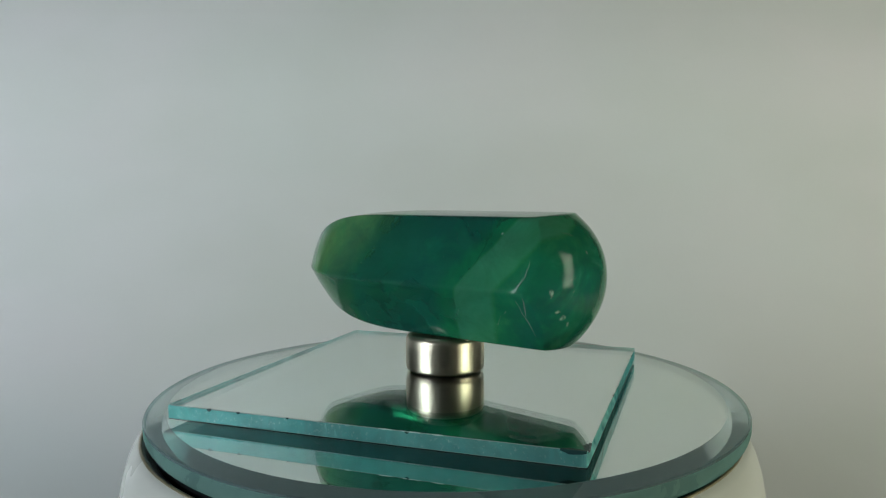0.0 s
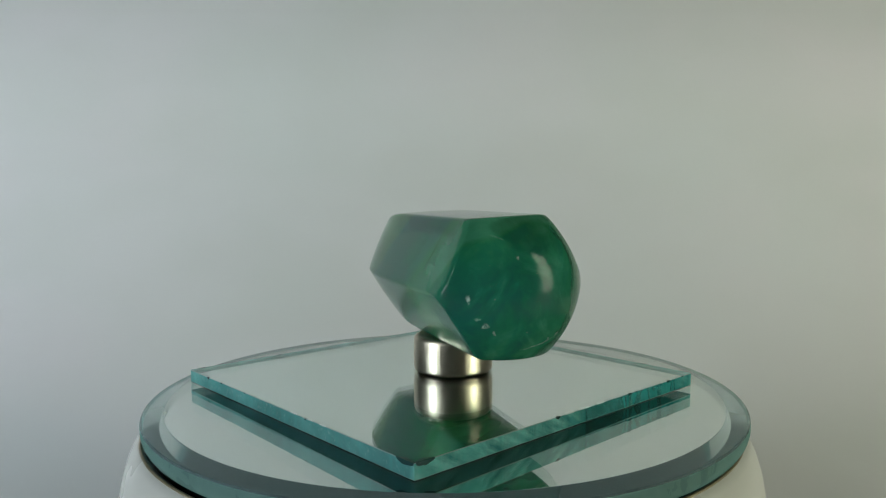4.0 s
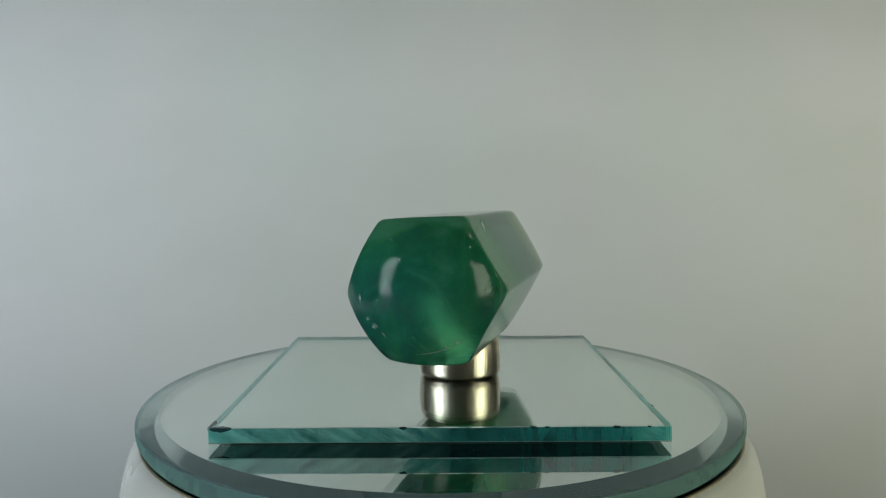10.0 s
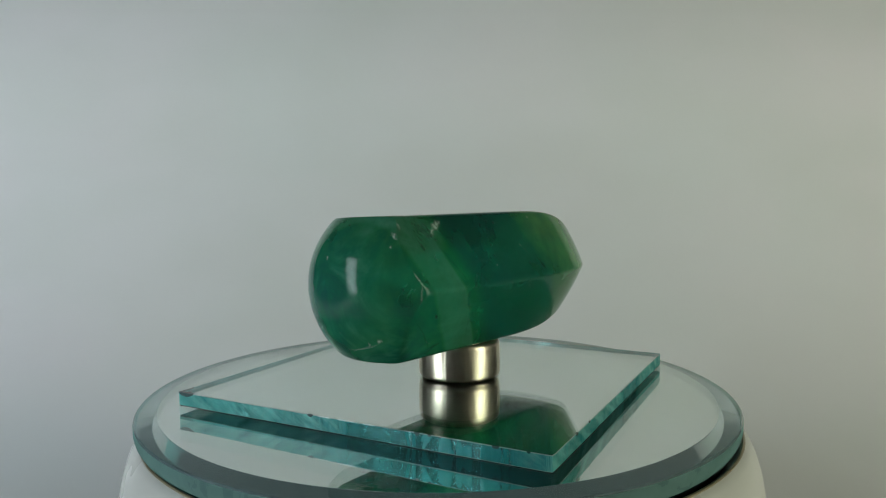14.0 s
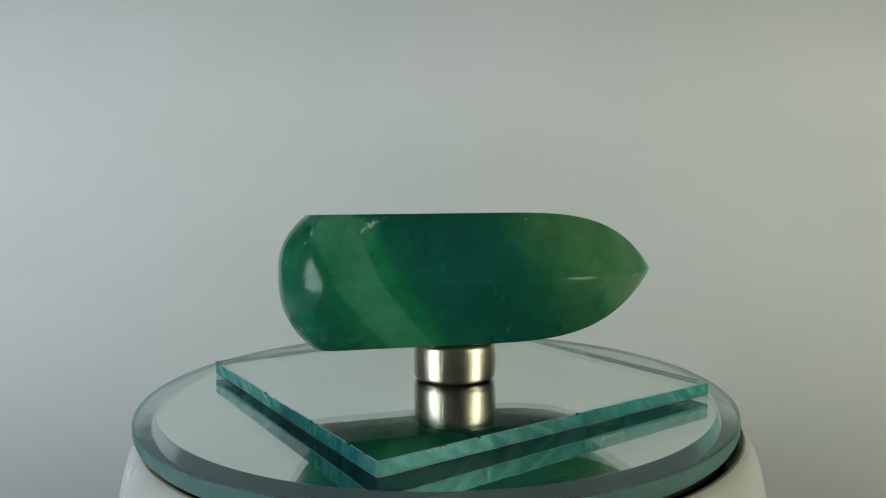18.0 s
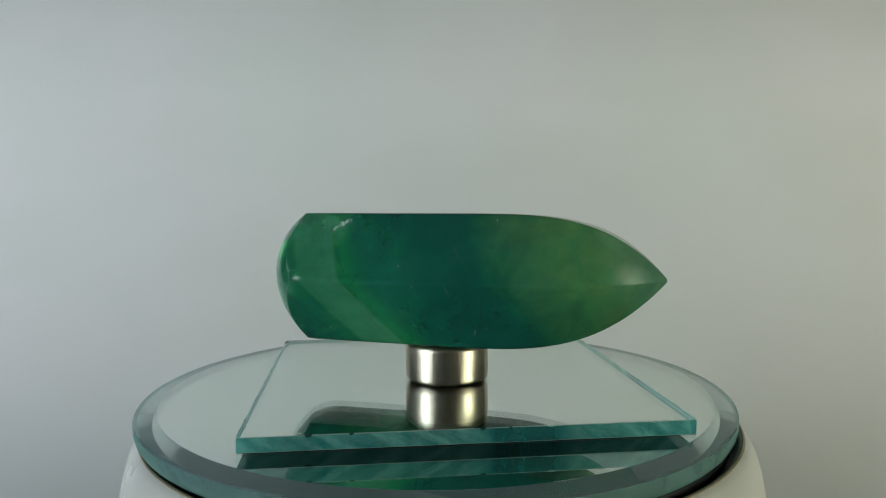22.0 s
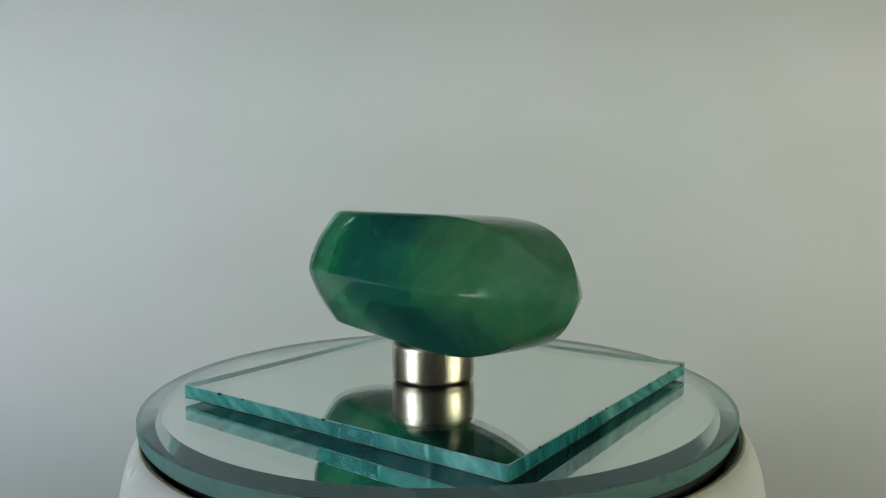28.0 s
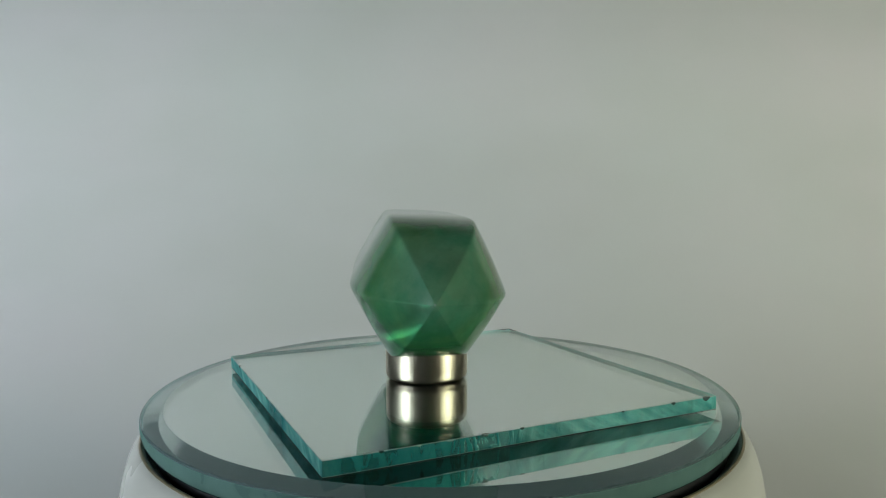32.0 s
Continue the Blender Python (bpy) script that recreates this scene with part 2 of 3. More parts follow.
# ---- building helpers ----
def part(name, bm, material, parent=None, label="", smooth=False):
    """Links a bmesh as one mesh object, under a thing or a part."""
    me = bpy.data.meshes.new(name)
    bmesh.ops.recalc_face_normals(bm, faces=bm.faces)
    bm.to_mesh(me)
    bm.free()
    for m in (material if isinstance(material, (list, tuple)) else [material]):
        me.materials.append(m)
    if smooth:
        me.shade_smooth()
    ob = new(name, me)
    if parent:
        ob.parent = parent
    if label:
        tagged(ob, label)
    return ob


def lathe(profile, steps=160, closed=True, slots=None, smooth=True):
    """Turns a profile of (radius, height) round z. slots: a material slot for each profile stretch."""
    bm = bmesh.new()
    rings = []
    for r, z in profile:
        if r < 1e-6:
            rings.append([bm.verts.new((0, 0, z * MM))])
        else:
            rings.append([bm.verts.new((r * MM * math.cos(math.tau * i / steps), r * MM * math.sin(math.tau * i / steps), z * MM)) for i in range(steps)])
    pairs = list(zip(rings, rings[1:])) + ([(rings[-1], rings[0])] if closed else [])
    for n, (a, b) in enumerate(pairs):
        if len(a) == 1 and len(b) == 1:
            continue
        for i in range(steps):
            j = (i + 1) % steps
            vs = [a[0], b[j], b[i]] if len(a) == 1 else [a[i], a[j], b[0]] if len(b) == 1 else [a[i], a[j], b[j], b[i]]
            f = bm.faces.new(vs)
            f.smooth = smooth
            if slots:
                f.material_index = slots[n]
    return bm


def box(sx, sy, sz, bevel=0.0, at_z=0.0):
    bm = bmesh.new()
    bmesh.ops.create_cube(bm, size=1.0)
    bmesh.ops.scale(bm, vec=(sx * MM, sy * MM, sz * MM), verts=bm.verts)
    bmesh.ops.translate(bm, vec=(0, 0, at_z * MM), verts=bm.verts)
    if bevel:
        bmesh.ops.bevel(bm, geom=bm.edges[:], offset=bevel * MM, segments=2, affect="EDGES", profile=0.5)
    return bm


# ---- the setting: backdrop sweep, table, unseen walls and canopy added to shape the light ----
def backdrop():
    """White paper that runs over the table and up behind in one sweep."""
    bm = bmesh.new()
    r, y0 = 270, 70
    line = [(-420, 0), (y0, 0)]
    line += [(y0 + r * math.sin(a), r - r * math.cos(a)) for a in [radians(70) * i / 24 for i in range(1, 25)]]
    y1, z1 = line[-1]
    line += [(y1 + (640 - z1) * math.tan(radians(20)), 640)]
    xs = [-360 + 720 * i / 28 for i in range(29)]
    grid = [[bm.verts.new((x * MM, y * MM + 0.0006 * noise.noise((x * 0.01, y * 0.01, z * 0.01)), z * MM)) for x in xs] for y, z in line]
    for a, b in zip(grid, grid[1:]):
        for i in range(len(xs) - 1):
            bm.faces.new((a[i], a[i + 1], b[i + 1], b[i])).smooth = True
    ob = part("backdrop", bm, PAPER)
    solid = ob.modifiers.new("thickness", "SOLIDIFY")
    solid.thickness, solid.offset = 0.0004, -1
    return tagged(ob, "seamless white paper sweep behind the turntable", "backdrop", kind="structure")


def sheet(name, sx, sy, sz, x, y, z, material, label, category):
    ob = part(name, box(sx, sy, sz), material)
    ob.location = (x * MM, y * MM, z * MM)
    return tagged(ob, label, category, kind="structure")


backdrop()
sheet("table", 1400, 1200, 20, 0, -40, -10.42, DARK_SURROUND, "dark table top under the white paper", "table")
# Unseen walls, added so that crystal and glass reflect dark surroundings.
sheet("added_wall_left", 6, 1100, 640, -566, -50, 320, DARK_SURROUND, "unseen dark wall added beside the paper sweep", "wall")
sheet("added_wall_right", 6, 1100, 640, 566, -50, 320, DARK_SURROUND, "unseen dark wall added beside the paper sweep", "wall")
sheet("added_wall_back", 1140, 8, 640, 0, 500, 320, DARK_SURROUND, "unseen dark wall added behind the paper sweep", "wall")
# Unseen canopy, added to hold down the light on the paper's top.
sheet("added_canopy", 1140, 1110, 6, 0, -46, 644, GREY_CLOTH, "unseen grey canopy added above the paper sweep", "canopy")
sheet("added_wall_front", 1400, 8, 700, 0, -600, 340, DARK_SURROUND, "unseen dark wall added behind the camera", "wall")


# ---- lamps ----
def lamp_panel(x, y, z, w, h, col, power, facing, label):
    thing = new("lamp_panel")
    hood = part("housing", box(w + 14, 16, h + 14, 2.5), LAMP_BODY, thing)
    hood.location = (0, 9 * MM, 0)
    face = part("diffuser", box(w, 1.6, h, 0.4), lamp_face_material("lamp_diffuser", col, power), thing, "glowing white diffuser")
    face.location = (0, -0.2 * MM, 0)
    pole = part("pole", lathe([(0, -z), (5, -z), (5, -h / 2), (0, -h / 2)], 24, False), LAMP_BODY, thing)
    pole.location = (0, 12 * MM, 0)
    foot = part("foot", lathe([(0, -z), (38, -z), (38, -z + 4), (34, -z + 6), (0, -z + 6)], 32, False), LAMP_BODY, thing)
    foot.location = (0, 12 * MM, 0)
    thing.location = (x * MM, y * MM, (z - 0.4) * MM)
    thing.rotation_euler.z = math.pi + facing
    return tagged(thing, label, "lamp", "lamp panels")


lamp_panel(-460, -250, 186, 200, 350, (0.785, 0.915, 0.98), LAMP_LEFT, radians(-18), "cool white lamp panel on a stand")
lamp_panel(460, -250, 186, 200, 350, (0.945, 1.0, 0.785), LAMP_RIGHT, radians(18), "warm white lamp panel on a stand")


# ---- the turntable's still base ----
def turntable_base():
    thing = new("turntable_base")
    thing.location = at(0, 0, 0)
    floor = -TOP
    wall = [(58.7, -10.6), (59.0, -8.15), (59.5, -7.65), (60.2, -7.8), (61.2, -8.95), (62.35, -11.2), (63.3, -14.3), (64.0, -18), (64.3, -24), (64.4, -34),
            (64.0, -50), (63.2, floor + 4), (62.4, floor + 1), (61, floor), (55, floor), (55, -12.5), (58.2, -11.1)]
    part("housing", lathe(wall), WHITE_PLASTIC, thing, "rounded glossy white housing")
    part("trim_ring", lathe([(59.5, -7.72), (59.85, -7.42), (60.2, -7.68), (59.9, -8.0)]), GOLD_LINE, thing, "thin dull gold line")
    return tagged(thing, "round white plastic turntable base with a gold line", "turntable")


turntable_base()


# ---- what turns: platter, round mirror, square mirror, magnet, crystal ----
def round_mirror():
    """Five-inch round mirror with a bevelled rim, silvered below; a little off the axis."""
    thing = new("round_mirror")
    t0 = -2.66
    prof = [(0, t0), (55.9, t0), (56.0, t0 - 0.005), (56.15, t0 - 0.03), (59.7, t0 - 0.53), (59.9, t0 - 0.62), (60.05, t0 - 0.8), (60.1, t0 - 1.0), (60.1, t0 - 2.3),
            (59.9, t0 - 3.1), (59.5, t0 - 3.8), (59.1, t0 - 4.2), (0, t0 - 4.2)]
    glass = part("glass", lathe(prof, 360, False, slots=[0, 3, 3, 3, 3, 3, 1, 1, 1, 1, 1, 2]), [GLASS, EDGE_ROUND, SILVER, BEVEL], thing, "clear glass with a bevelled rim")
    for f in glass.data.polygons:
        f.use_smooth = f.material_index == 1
    back = part("backing", lathe([(0, t0 - 4.22), (58.9, t0 - 4.22), (58.9, t0 - 4.45), (0, t0 - 4.45)], 120, False), BACKING, thing, "dark painted back")
    for ob in (glass, back):
        ob.location = (0.96 * MM, -0.56 * MM, 0)
    dust(thing, 40, 55, t0 + 0.01, 3)
    part("platter", lathe([(0, t0 - 4.47), (57.6, t0 - 4.47), (57.6, -9.6), (0, -9.6)], 120, False), BLACK_RUBBER, thing, "black rubber platter")
    return tagged(thing, "round glass mirror with sloped rim on the turntable", "mirror")


def dust(thing, count, reach, z, seed):
    """Fine specks of dust on a mirror."""
    rnd2 = random.Random(seed)
    bm = bmesh.new()
    for i in range(count):
        a, r = rnd2.uniform(0, math.tau), reach * math.sqrt(rnd2.uniform(0.02, 1))
        s = rnd2.uniform(0.04, 0.14)
        mid = bm.verts.new((r * math.cos(a) * MM, r * math.sin(a) * MM, (z + s * 0.6) * MM))
        ring = [bm.verts.new(((r * math.cos(a) + s * math.cos(math.tau * k / 5) * rnd2.uniform(0.5, 1.2)) * MM,
                              (r * math.sin(a) + s * math.sin(math.tau * k / 5) * rnd2.uniform(0.5, 1.2)) * MM, z * MM)) for k in range(5)]
        for k in range(5):
            bm.faces.new((ring[k], ring[(k + 1) % 5], mid))
    return tagged(part("dust", bm, DUST, thing, "specks of grey dust"), kind="stuff")


CORNERS = [(-50.16, -22.81), (21.51, -48.61), (47.44, 23.14), (-24.12, 48.89)]


def square_mirror():
    """Three-inch square mirror tile with rough cut edges, silvered below."""
    thing = new("square_mirror")
    bm = bmesh.new()
    t, arris, n = 2.6, 0.12, 60
    run, broken = bm.verts.layers.float.new("run"), bm.verts.layers.float.new("broken")
    loops = []
    rnd = random.Random(4)

    def shattered(c, f):
        """How far edge c is broken into shells, f of the way along it."""
        spans = {0: ((0.0, 0.10, 0.5), (0.55, 0.9, 0.25)), 1: ((0.0, 0.52, 1.0), (0.9, 1.0, 0.5)), 2: ((0.0, 0.55, 0.8), (0.68, 1.0, 0.75)), 3: ((0.40, 1.0, 0.8), (0.0, 0.05, 0.3))}
        return max(a * max(0.0, min(1.0, (f - lo) / 0.06 + (lo == 0.0), (hi - f) / 0.06 + (hi == 1.0))) for lo, hi, a in spans[c])

    for z, inset in ((0, arris), (-arris, 0), (-t + arris, 0), (-t, arris)):
        loop = []
        for c in range(4):
            a, b = Vector(CORNERS[c]), Vector(CORNERS[(c + 1) % 4])
            for i in range(n):
                p = a.lerp(b, i / n)
                inward = -p.normalized()
                w = inset + (0.10 * abs(noise.noise((p.x * 0.35, p.y * 0.35, z * 0.5))) if i else 0.15)
                p = p + inward * w
                loop.append(bm.verts.new((p.x * MM, p.y * MM, z * MM)))
                loop[-1][run] = 100.0 * c + 76.0 * i / n
                loop[-1][broken] = shattered(c, i / n)
        loops.append(loop)
    m = len(loops[0])
    bm.faces.new(loops[0])
    low = bm.faces.new(loops[3])
    low.material_index = 2
    for slot, a, b in zip((3, 1, 3), loops, loops[1:]):
        for i in range(m):
            bm.faces.new((a[i], b[i], b[(i + 1) % m], a[(i + 1) % m])).material_index = 4 if slot == 1 and i < n else slot
    part("glass", bm, [GLASS, EDGE_SQUARE, SILVER, ARRIS, EDGE_SAWN], thing, "clear green-edged glass")
    bm = bmesh.new()
    for z in (-t - 0.006, -t - 0.04):
        bm.faces.new([bm.verts.new((x * 0.998 * MM, y * 0.998 * MM, z * MM)) for x, y in CORNERS])
    bm.verts.ensure_lookup_table()
    for i in range(4):
        bm.faces.new([bm.verts[v] for v in (i, (i + 1) % 4, (i + 1) % 4 + 4, i + 4)])
    part("backing", bm, BACKING, thing, "dark painted back")
    def nick(c, along, wide, deep, shift, material=CHIP, label="dark shell-shaped chip in the edge"):
        """A shell-shaped chip, dark by default, or a painted glint in the upper arris, along * of the way from corner c
        to the next.
        """
        a, e = Vector(CORNERS[c]), Vector(CORNERS[(c + 1) % 4])
        way = (e - a).normalized()
        inward = Vector((-way.y, way.x))
        p = a.lerp(e, along) - inward * 0.02
        bm = bmesh.new()
        top, low = [], []
        k = 7
        for i in range(k):
            f = i / (k - 1)
            h = math.sin(math.pi * (0.08 + 0.84 * f)) * rnd.uniform(0.6, 1.0)
            q = p + way * (wide * (f - 0.5))
            rim = q + inward * (deep * h + 0.05)
            top.append(bm.verts.new((rim.x * MM, rim.y * MM, 0.012 * MM)))
            low.append(bm.verts.new((q.x * MM, q.y * MM, -(shift * h + 0.1) * MM)))
        lip = [bm.verts.new(((p + way * (wide * (i / (k - 1) - 0.5))).x * MM, (p + way * (wide * (i / (k - 1) - 0.5))).y * MM, 0.012 * MM)) for i in range(k)]
        for i in range(k - 1):
            bm.faces.new((top[i], top[i + 1], lip[i + 1], lip[i]))
            bm.faces.new((lip[i], lip[i + 1], low[i + 1], low[i]))
        part("chip", bm, material, thing, label)

    nick(0, 0.972, 4.0, 1.2, 0.9)
    nick(1, 0.028, 3.6, 1.3, 0.8)
    for c, f, w in ((0, 0.12, 1.0), (0, 0.2, 0.7), (0, 0.33, 0.5), (0, 0.62, 0.8), (1, 0.42, 1.2), (1, 0.7, 1.0), (1, 0.73, 0.7), (1, 0.88, 1.2), (1, 0.95, 0.6), (2, 0.15, 1.1),
                    (2, 0.24, 0.7), (2, 0.52, 0.9), (2, 0.58, 0.5), (3, 0.12, 0.8), (3, 0.35, 1.2), (3, 0.44, 0.8), (3, 0.71, 0.6), (3, 0.86, 1.0), (3, 0.965, 1.8)):
        nick(c, f, w, w * 0.35, w * 0.4)
    for c, f, w in ((0, 0.48, 1.6), (0, 0.78, 1.0), (1, 0.3, 1.4), (1, 0.55, 1.0), (2, 0.34, 1.6), (2, 0.4, 0.9), (2, 0.67, 2.2), (2, 0.78, 1.2), (2, 0.9, 2.6),
                    (3, 0.2, 1.4), (3, 0.27, 2.4), (3, 0.52, 1.6), (3, 0.6, 2.8), (3, 0.78, 1.8), (0, 0.06, 1.6)):
        nick(c, f, w * 0.6, 0.16, 0.2, FROST, "pale frosted chip in the edge")
    # Sparkle of edges 0 and 1, painted on as white slivers.
    for c, f, w in ((1, 0.46, 2.6), (1, 0.52, 3.6), (1, 0.58, 2.2), (0, 0.57, 2.4), (0, 0.63, 3.2), (0, 0.69, 2.0)):
        nick(c, f, w, 0.22, 0.08, WHITE_GLINT, "white painted glint on the edge")
    dust(thing, 26, 34, 0.012, 7)
    return tagged(thing, "square mirror tile with rough green cut edges", "mirror")


def magnet():
    """A nickel-plated disc magnet with rounded rims."""
    r, h, low, f = 8.5, 7.9, 0.8, 1.35
    quarter = [math.pi / 2 * i / 8 for i in range(9)]
    prof = [(0, 0)] + [(r - low + low * math.sin(a), low - low * math.cos(a)) for a in quarter]
    prof += [(r + 0.06, h * 0.35), (r + 0.06, h * 0.6)]
    prof += [(r - f + f * math.cos(a), h - f + f * math.sin(a)) for a in quarter] + [(r - 2.2, h), (r - 2.5, h - 0.15), (r - 2.8, h), (0, h)]
    ob = part("magnet", lathe(prof, 128, False), NICKEL)
    return tagged(ob, "short shiny nickel-plated cylinder magnet under the crystal", "magnet")


HEXAGON = [(14.12, -1.09), (7.91, 12.35), (-7.48, 13.00), (-15.03, 0.18), (-7.96, -12.99), (6.53, -12.75)]
BODY_BACK, BODY_FRONT, POINT, DOME = 21.00, 8.44, 51.44, 7.11


def hex_outline(rounding, bulge=0.12, per_edge=10, per_corner=5):
    """A six-sided outline with flats above and below and softly rounded corners."""
    c = [Vector(v) for v in HEXAGON]
    out = []
    for i in range(6):
        p, a, b = c[i], c[i - 1], c[(i + 1) % 6]
        s, e = p.lerp(a, rounding), p.lerp(b, rounding)
        for k in range(per_corner):
            u = k / (per_corner - 1)
            out.append(s * (1 - u) ** 2 + p * 2 * u * (1 - u) + e * u * u)
        nxt = b.lerp(p, rounding)
        for k in range(1, per_edge):
            f = 0.5 - 0.5 * math.cos(math.pi * k / per_edge)
            flat = e.lerp(nxt, f)
            out.append(flat + flat.normalized() * bulge * 4 * f * (1 - f))
    return out


def crystal():
    """A polished six-sided point: domed base at one end, curved facets to a tip at the other."""
    bm = bmesh.new()
    rings = []
    base, keen = hex_outline(0.055), hex_outline(0.03)

    def dome(p, s):
        return -BODY_BACK - DOME * (1 - (s * p.length / 14.0) ** 2.583)

    for s in (0.04, 0.12, 0.22, 0.33, 0.45, 0.57, 0.68, 0.78, 0.86, 0.92, 0.96, 0.985, 0.997):
        soft = hex_outline(0.055 + 0.425 * (1 - s) ** 0.6)
        rings.append([(dome(q, s), q.x * s + -0.93 * (1 - s), q.y * s + 1.21 * (1 - s)) for q in soft])
    span = 44
    for i in range(1, span + 1):
        e = i / span
        ring = []
        u0 = POINT - 0.25
        for j, q in enumerate(base):
            start = dome(q, 1.0) + 0.35
            w = e ** 1.0
            u = start + (u0 - start) * (1 - (1 - w) ** 1.25)
            front = BODY_FRONT + (-2.62 * q.x + 3.24 * q.y) / q.length
            v = max(0.0, (u - front) / (POINT - front))
            s0 = 1 - v ** 3.929
            g = 1 - s0
            s = s0 * (1 + 0.0259 * (u + BODY_BACK) / (POINT + BODY_BACK))
            s *= 1 + 0.28 * min(1, v) ** 2 * (13.2 / q.length - 1)
            q = q.lerp(keen[j], min(1, v))
            y, z = q.x * s, q.y * s
            ring.append((u + 0.088 * y * min(1, max(0, u / 12)), y + -1.53 * g, z + 0.56 * g))
        rings.append(ring)
    vs = [[bm.verts.new([c * MM for c in p]) for p in ring] for ring in rings]
    n = len(base)
    for a, b in zip(vs, vs[1:]):
        for i in range(n):
            bm.faces.new((a[i], a[(i + 1) % n], b[(i + 1) % n], b[i]))
    bm.faces.new(vs[0])
    bm.faces.new(vs[-1])
    bm.normal_update()
    skin = BVHTree.FromBMesh(bm)
    ob = part("crystal", bm, FLUORITE, smooth=True)
    rnd = random.Random(11)

    def onto(p, lift=0.02):
        """The nearest place on the polished skin, a hair above it."""
        q, n = skin.find_nearest(Vector(p) * MM)[:2]
        n = n if n.dot(q) > 0 else -n
        return q + n * lift * MM, n

    def chip(p, size, stretch=1.6):
        """A small pale flake scar, or a painted glint, on the skin."""
        c, n = onto(p)
        side = n.orthogonal().normalized()
        up = n.cross(side)
        turn = rnd.uniform(0, math.tau)
        fan = bmesh.new()
        dense = fan.verts.layers.float.new("scar")
        k = rnd.randint(7, 10)
        ring = []
        for i in range(k):
            a = math.tau * i / k
            r = size * rnd.uniform(0.45, 1.0) * MM
            d = side * (math.cos(a) * r * stretch) + up * (math.sin(a) * r)
            d = Matrix.Rotation(turn, 3, n) @ d
            ring.append(fan.verts.new(onto((c + d) / MM, 0.015)[0]))
        mid = fan.verts.new(c + n * 0.03 * MM)
        mid[dense] = 1.0
        for v in ring:
            v[dense] = rnd.uniform(0.0, 0.5)
        for i in range(k):
            fan.faces.new((ring[i], ring[(i + 1) % k], mid))
        part("chip", fan, SCAR_GLINT, ob, "tiny pale flake scar or painted glint")

    def vein(points, width, material, label):
        """A healed crack, bruise or painted glint that shows as a thin line on the skin."""
        line = bmesh.new()
        dense = line.verts.layers.float.new("scar")
        ends = []
        pts = []
        for a, b in zip(points, points[1:]):
            pts += [Vector(a).lerp(Vector(b), i / 6) for i in range(6)]
        pts.append(Vector(points[-1]))
        for i, p in enumerate(pts):
            j = Vector((0.25 * noise.noise(p * 0.9), 0, 0.25 * noise.noise(p * 0.9 + Vector((9, 0, 0)))))
            c, n = onto(p + j)
            way = (pts[min(i + 1, len(pts) - 1)] - pts[max(i - 1, 0)]).normalized()
            w = n.cross(way).normalized() * (width * (0.25 + 0.75 * math.sin(math.pi * (i + 0.4) / (len(pts) - 0.2))) * rnd.uniform(0.6, 1.1) * MM)
            ends.append((line.verts.new(c - w), line.verts.new(c + n * 0.01 * MM), line.verts.new(c + w)))
            ends[-1][1][dense] = min(1.0, 2.2 * math.sin(math.pi * (i + 0.3) / (len(pts) - 0.4)))
        for a, b in zip(ends, ends[1:]):
            line.faces.new((a[0], a[1], b[1], b[0]))
            line.faces.new((a[1], a[2], b[2], b[1]))
        part("vein", line, material, ob, label)

    # The mark at (-25.5, 7.1, -5.7) is a glint painted pale; the rest are scars.
    for p, size in (((-11, -8.2, 10.6), 1.35), ((-12.8, -8.8, 9.6), 0.8), ((-9.6, -7.8, 11.2), 0.5), ((-20.5, -8, 11), 0.7), ((-22, -9, 9.6), 0.8),
                    ((-23.5, -9.5, 8), 0.4), ((12, -8, 11), 0.3), ((20, -7, 11), 0.3), ((-26, 9, -5), 0.6), ((-27, 6, -8), 0.4), ((-28, 2, 6), 0.4),
                    ((-25, -8, -9), 0.6), ((-26, -6, -10), 0.4), ((-14, 9, 9), 0.4), ((51, -1.7, 0.6), 0.5), ((-24.9, 10, -1.1), 0.7), ((-25.5, 7.1, -5.7), 0.8), ((2, -13, 3), 0.2), ((5, -14, 0), 0.18)):
        chip(p, size)
    for i in range(9):
        a = rnd.uniform(0, math.tau)
        r = rnd.uniform(2, 11)
        chip((-30, r * math.cos(a), r * math.sin(a)), rnd.uniform(0.08, 0.18), 1.2)
    for i in range(12):
        a = rnd.uniform(0, math.tau)
        chip((rnd.uniform(-20, 40), 15 * math.cos(a), 15 * math.sin(a)), rnd.uniform(0.06, 0.16), 1.5)
    vein([(12, -11.5, 7), (14, -12.5, 4.5)], 0.24, CRACK, "thin pale crack line")
    vein([(11, -14.7, 0.8), (12.3, -13.8, -2.4)], 0.24, CRACK, "thin pale crack line")
    vein([(-5.2, 11.9, -4.8), (-3.6, 10.2, -7.4)], 0.2, CRACK, "thin pale crack line")
    # Lamp glints along the dome's rim, painted on as two pale lines.
    vein([(-21.4, 11.4, 5), (-21.1, 12.9, 1.7), (-19.6, 13.8, -0.5)], 0.24, BRUISE_GLINT, "pale painted glint line along the rim")
    vein([(-19.2, 13.3, -2.4), (-20.2, 10.9, -6.2), (-21, 8.2, -10.2)], 0.2, BRUISE_GLINT, "pale painted glint line along the rim")
    vein([(-24, 5.9, 9.7), (-25.7, 3.5, 8.8)], 0.14, BRUISE_GLINT, "short pale scratch")
    vein([(-11.3, 8.5, 11.3), (-10.7, 10.8, 6.5), (-8.7, 12.7, 2.3)], 0.18, DARK_VEIN, "dark green healed crack")
    vein([(-22, -14, 4.5), (-21.3, -15, 1.5), (-21.5, -14.8, -2)], 0.4, BRUISE_GLINT, "pale crescent bruise on the rim")
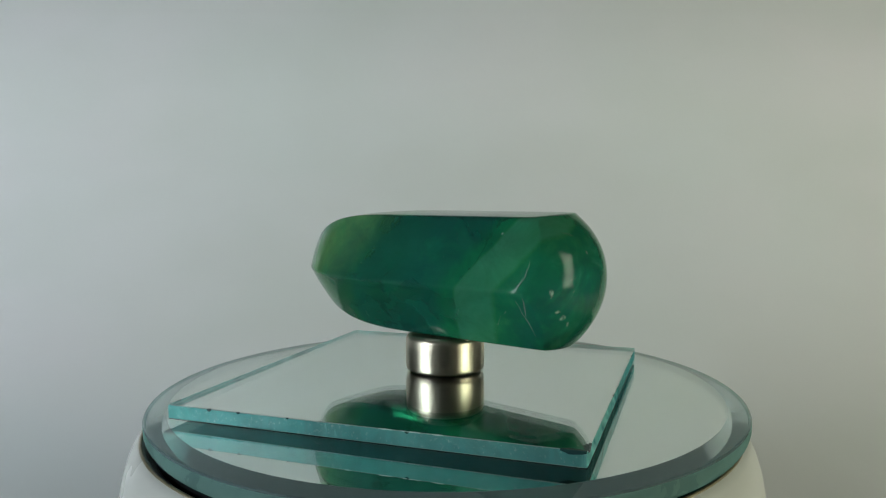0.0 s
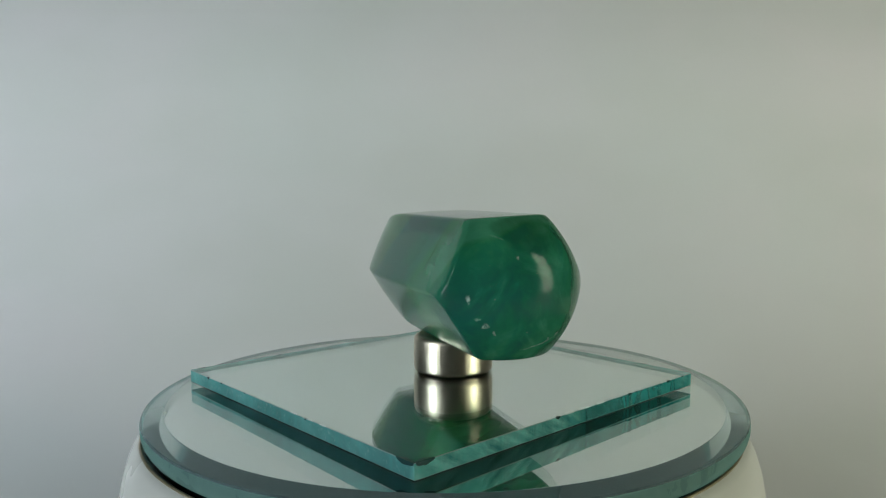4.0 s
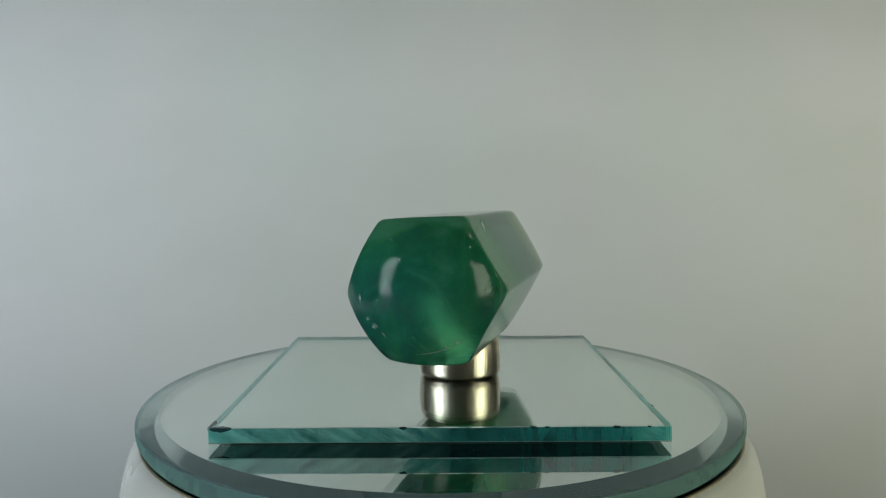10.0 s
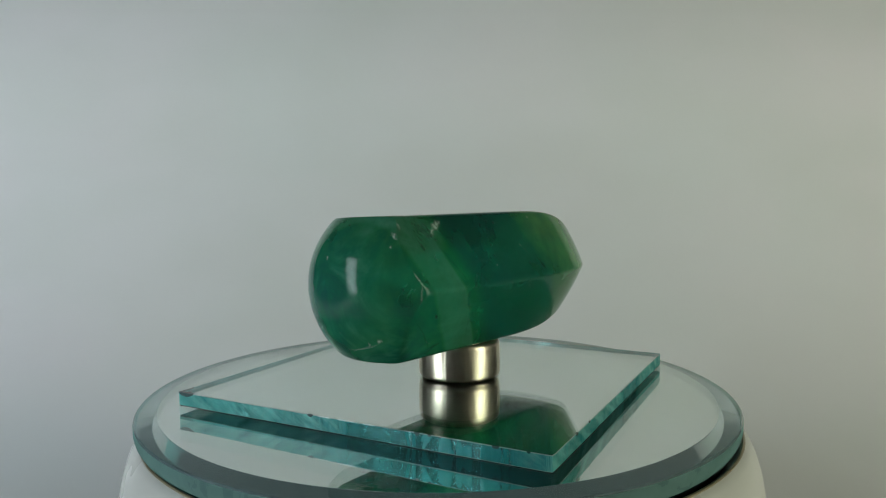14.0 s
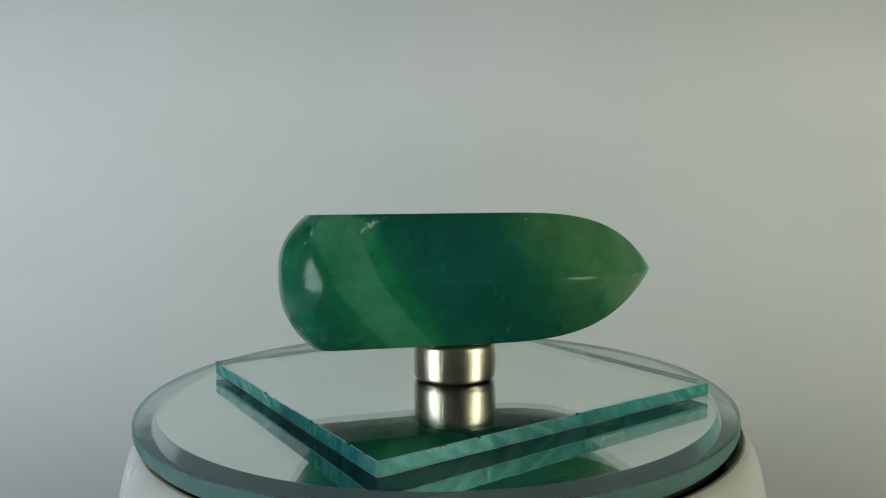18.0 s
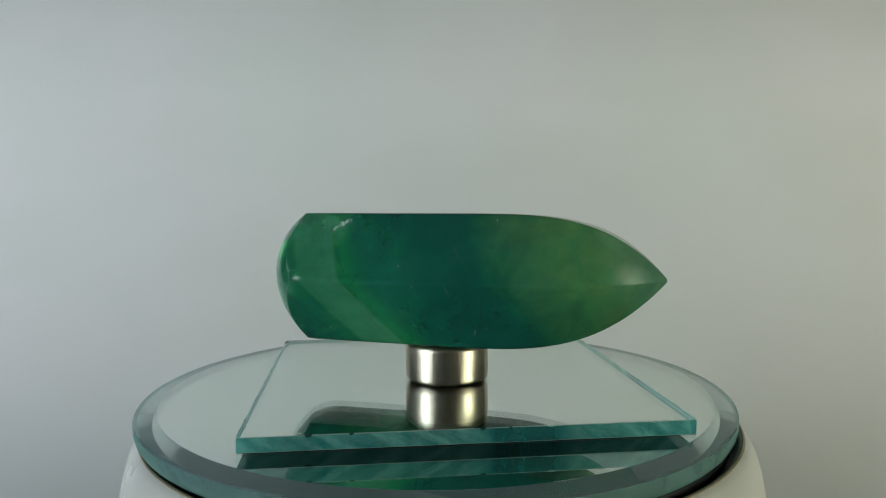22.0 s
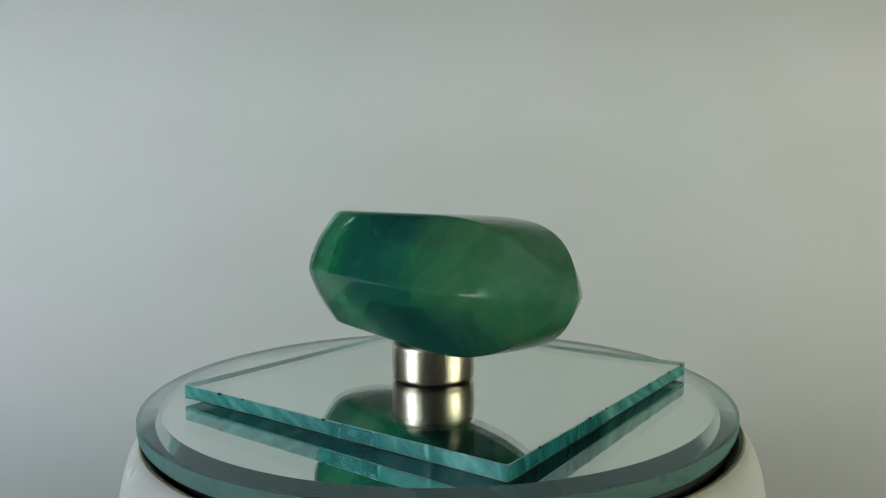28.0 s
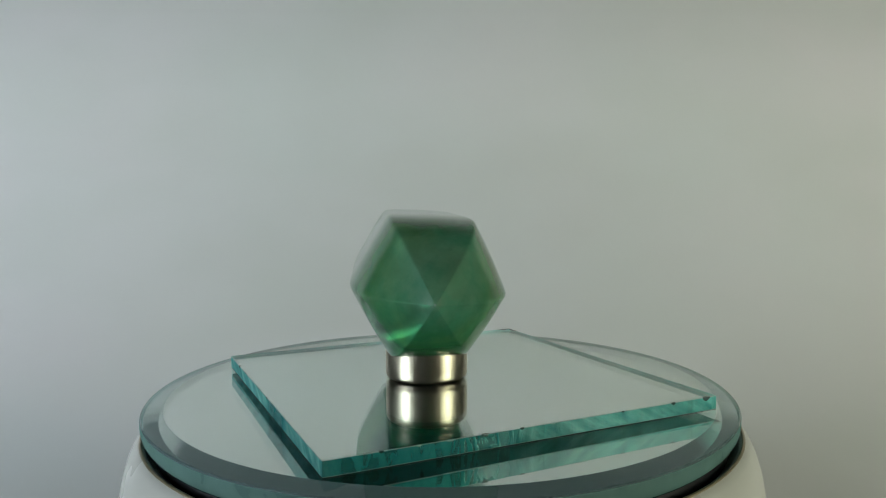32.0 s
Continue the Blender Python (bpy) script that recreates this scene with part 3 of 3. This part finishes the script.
    vein([(-24.5, -8, -9), (-25, -4, -10.5), (-24.8, 0, -11)], 0.35, BRUISE_GLINT, "pale crescent bruise on the rim")
    vein([(-21.2, 13.6, -1.5), (-20.6, 12.4, -4), (-20.4, 11, -6)], 0.3, BRUISE_GLINT, "pale crescent bruise on the rim")
    vein([(-13, -10, 8), (-9, -13, 1), (-5, -12, -6), (-3, -9, -11)], 0.16, DARK_VEIN, "dark green healed crack")
    vein([(18.5, -14.3, -1.6), (17.5, -11.6, -6.4), (16.5, -9, -11)], 0.2, DARK_VEIN, "dark green healed crack")
    # The crack's bright glint is a short pale line in the skin's colour.
    vein([(16.2, -10.4, -8.6), (15.8, -9.3, -10.6)], 0.19, BRUISE_GLINT, "pale painted glint on a crack")
    vein([(-3, 10, 10), (-4, 11, 7)], 0.13, CRACK, "thin pale crack line")
    vein([(-17, 12, -4), (-14, 11, -7), (-11, 8, -11)], 0.13, CRACK, "thin pale crack line")
    vein([(-20, -12, -5), (-16, -10, -8), (-13, -8, -11)], 0.16, DARK_VEIN, "dark green healed crack")
    vein([(-18, -7, 13), (-16, -3, 13), (-13, 0, 13)], 0.16, DARK_VEIN, "dark green healed crack")
    return tagged(ob, "polished green banded fluorite point lying on the magnet", "crystal")


ROUND, SQUARE, MAGNET, CRYSTAL = round_mirror(), square_mirror(), magnet(), crystal()
CRYSTAL_POSE = (Matrix.Translation(Vector((6.912, -0.654, 21.179)) * MM) @ TURN(radians(140.82), 4, "Z")
                @ TURN(radians(0.278), 4, "Y"))


# ---- motion: everything on the platter turns clockwise, about seven degrees a second ----
# The crystal lies loose on its magnet and sways round it a little: degrees at every half second.
SWAY = [-0.4, -0.7, -0.8, -0.9, -1.2, -1.6, -2.3, -2.6, -2.8, -3.0, -3.1, -2.9, -2.4, -1.7, -1.2, -0.8, -0.2, 1.2, 2.2, 3.1, 3.7, 4.8, 5.3, 5.2, 4.6, 4.3, 4.8, 6.3, 7.7, 8.7, 8.5, 7.5, 6.0, 4.2, 2.3, 0.5, -1.0, -2.4, -3.4, -3.7, -3.3, -2.8, -2.1, -1.7, -2.1, -2.8, -3.6, -4.4, -4.9, -5.2, -5.1, -4.6, -3.7, -2.7, -1.7, -0.8, -0.0, 0.5, 0.6, 0.3, -0.3, -0.6, -0.9, -1.1, -0.4]


def motions():
    def turned(t):
        w = math.tau * t / 50
        return -(7.0508 * t + 0.062 * math.sin(w) + 0.477 * (math.cos(w) - 1))

    axis = Matrix.Translation(at(0, 0, 0))
    hub = Matrix.Translation((0.717 * MM, 3.856 * MM, 0))
    for thing, rest in ((ROUND, Matrix.Identity(4)), (SQUARE, Matrix.Identity(4)), (MAGNET, hub)):
        walk(thing, [(i * 0.25, axis @ TURN(radians(turned(i * 0.25)), 4, "Z") @ rest) for i in range(129)])
    loose = hub.inverted() @ CRYSTAL_POSE
    walk(CRYSTAL, [(i * 0.5, axis @ TURN(radians(turned(i * 0.5)), 4, "Z") @ hub @ TURN(radians(s), 4, "Z") @ loose) for i, s in enumerate(SWAY)])


motions()
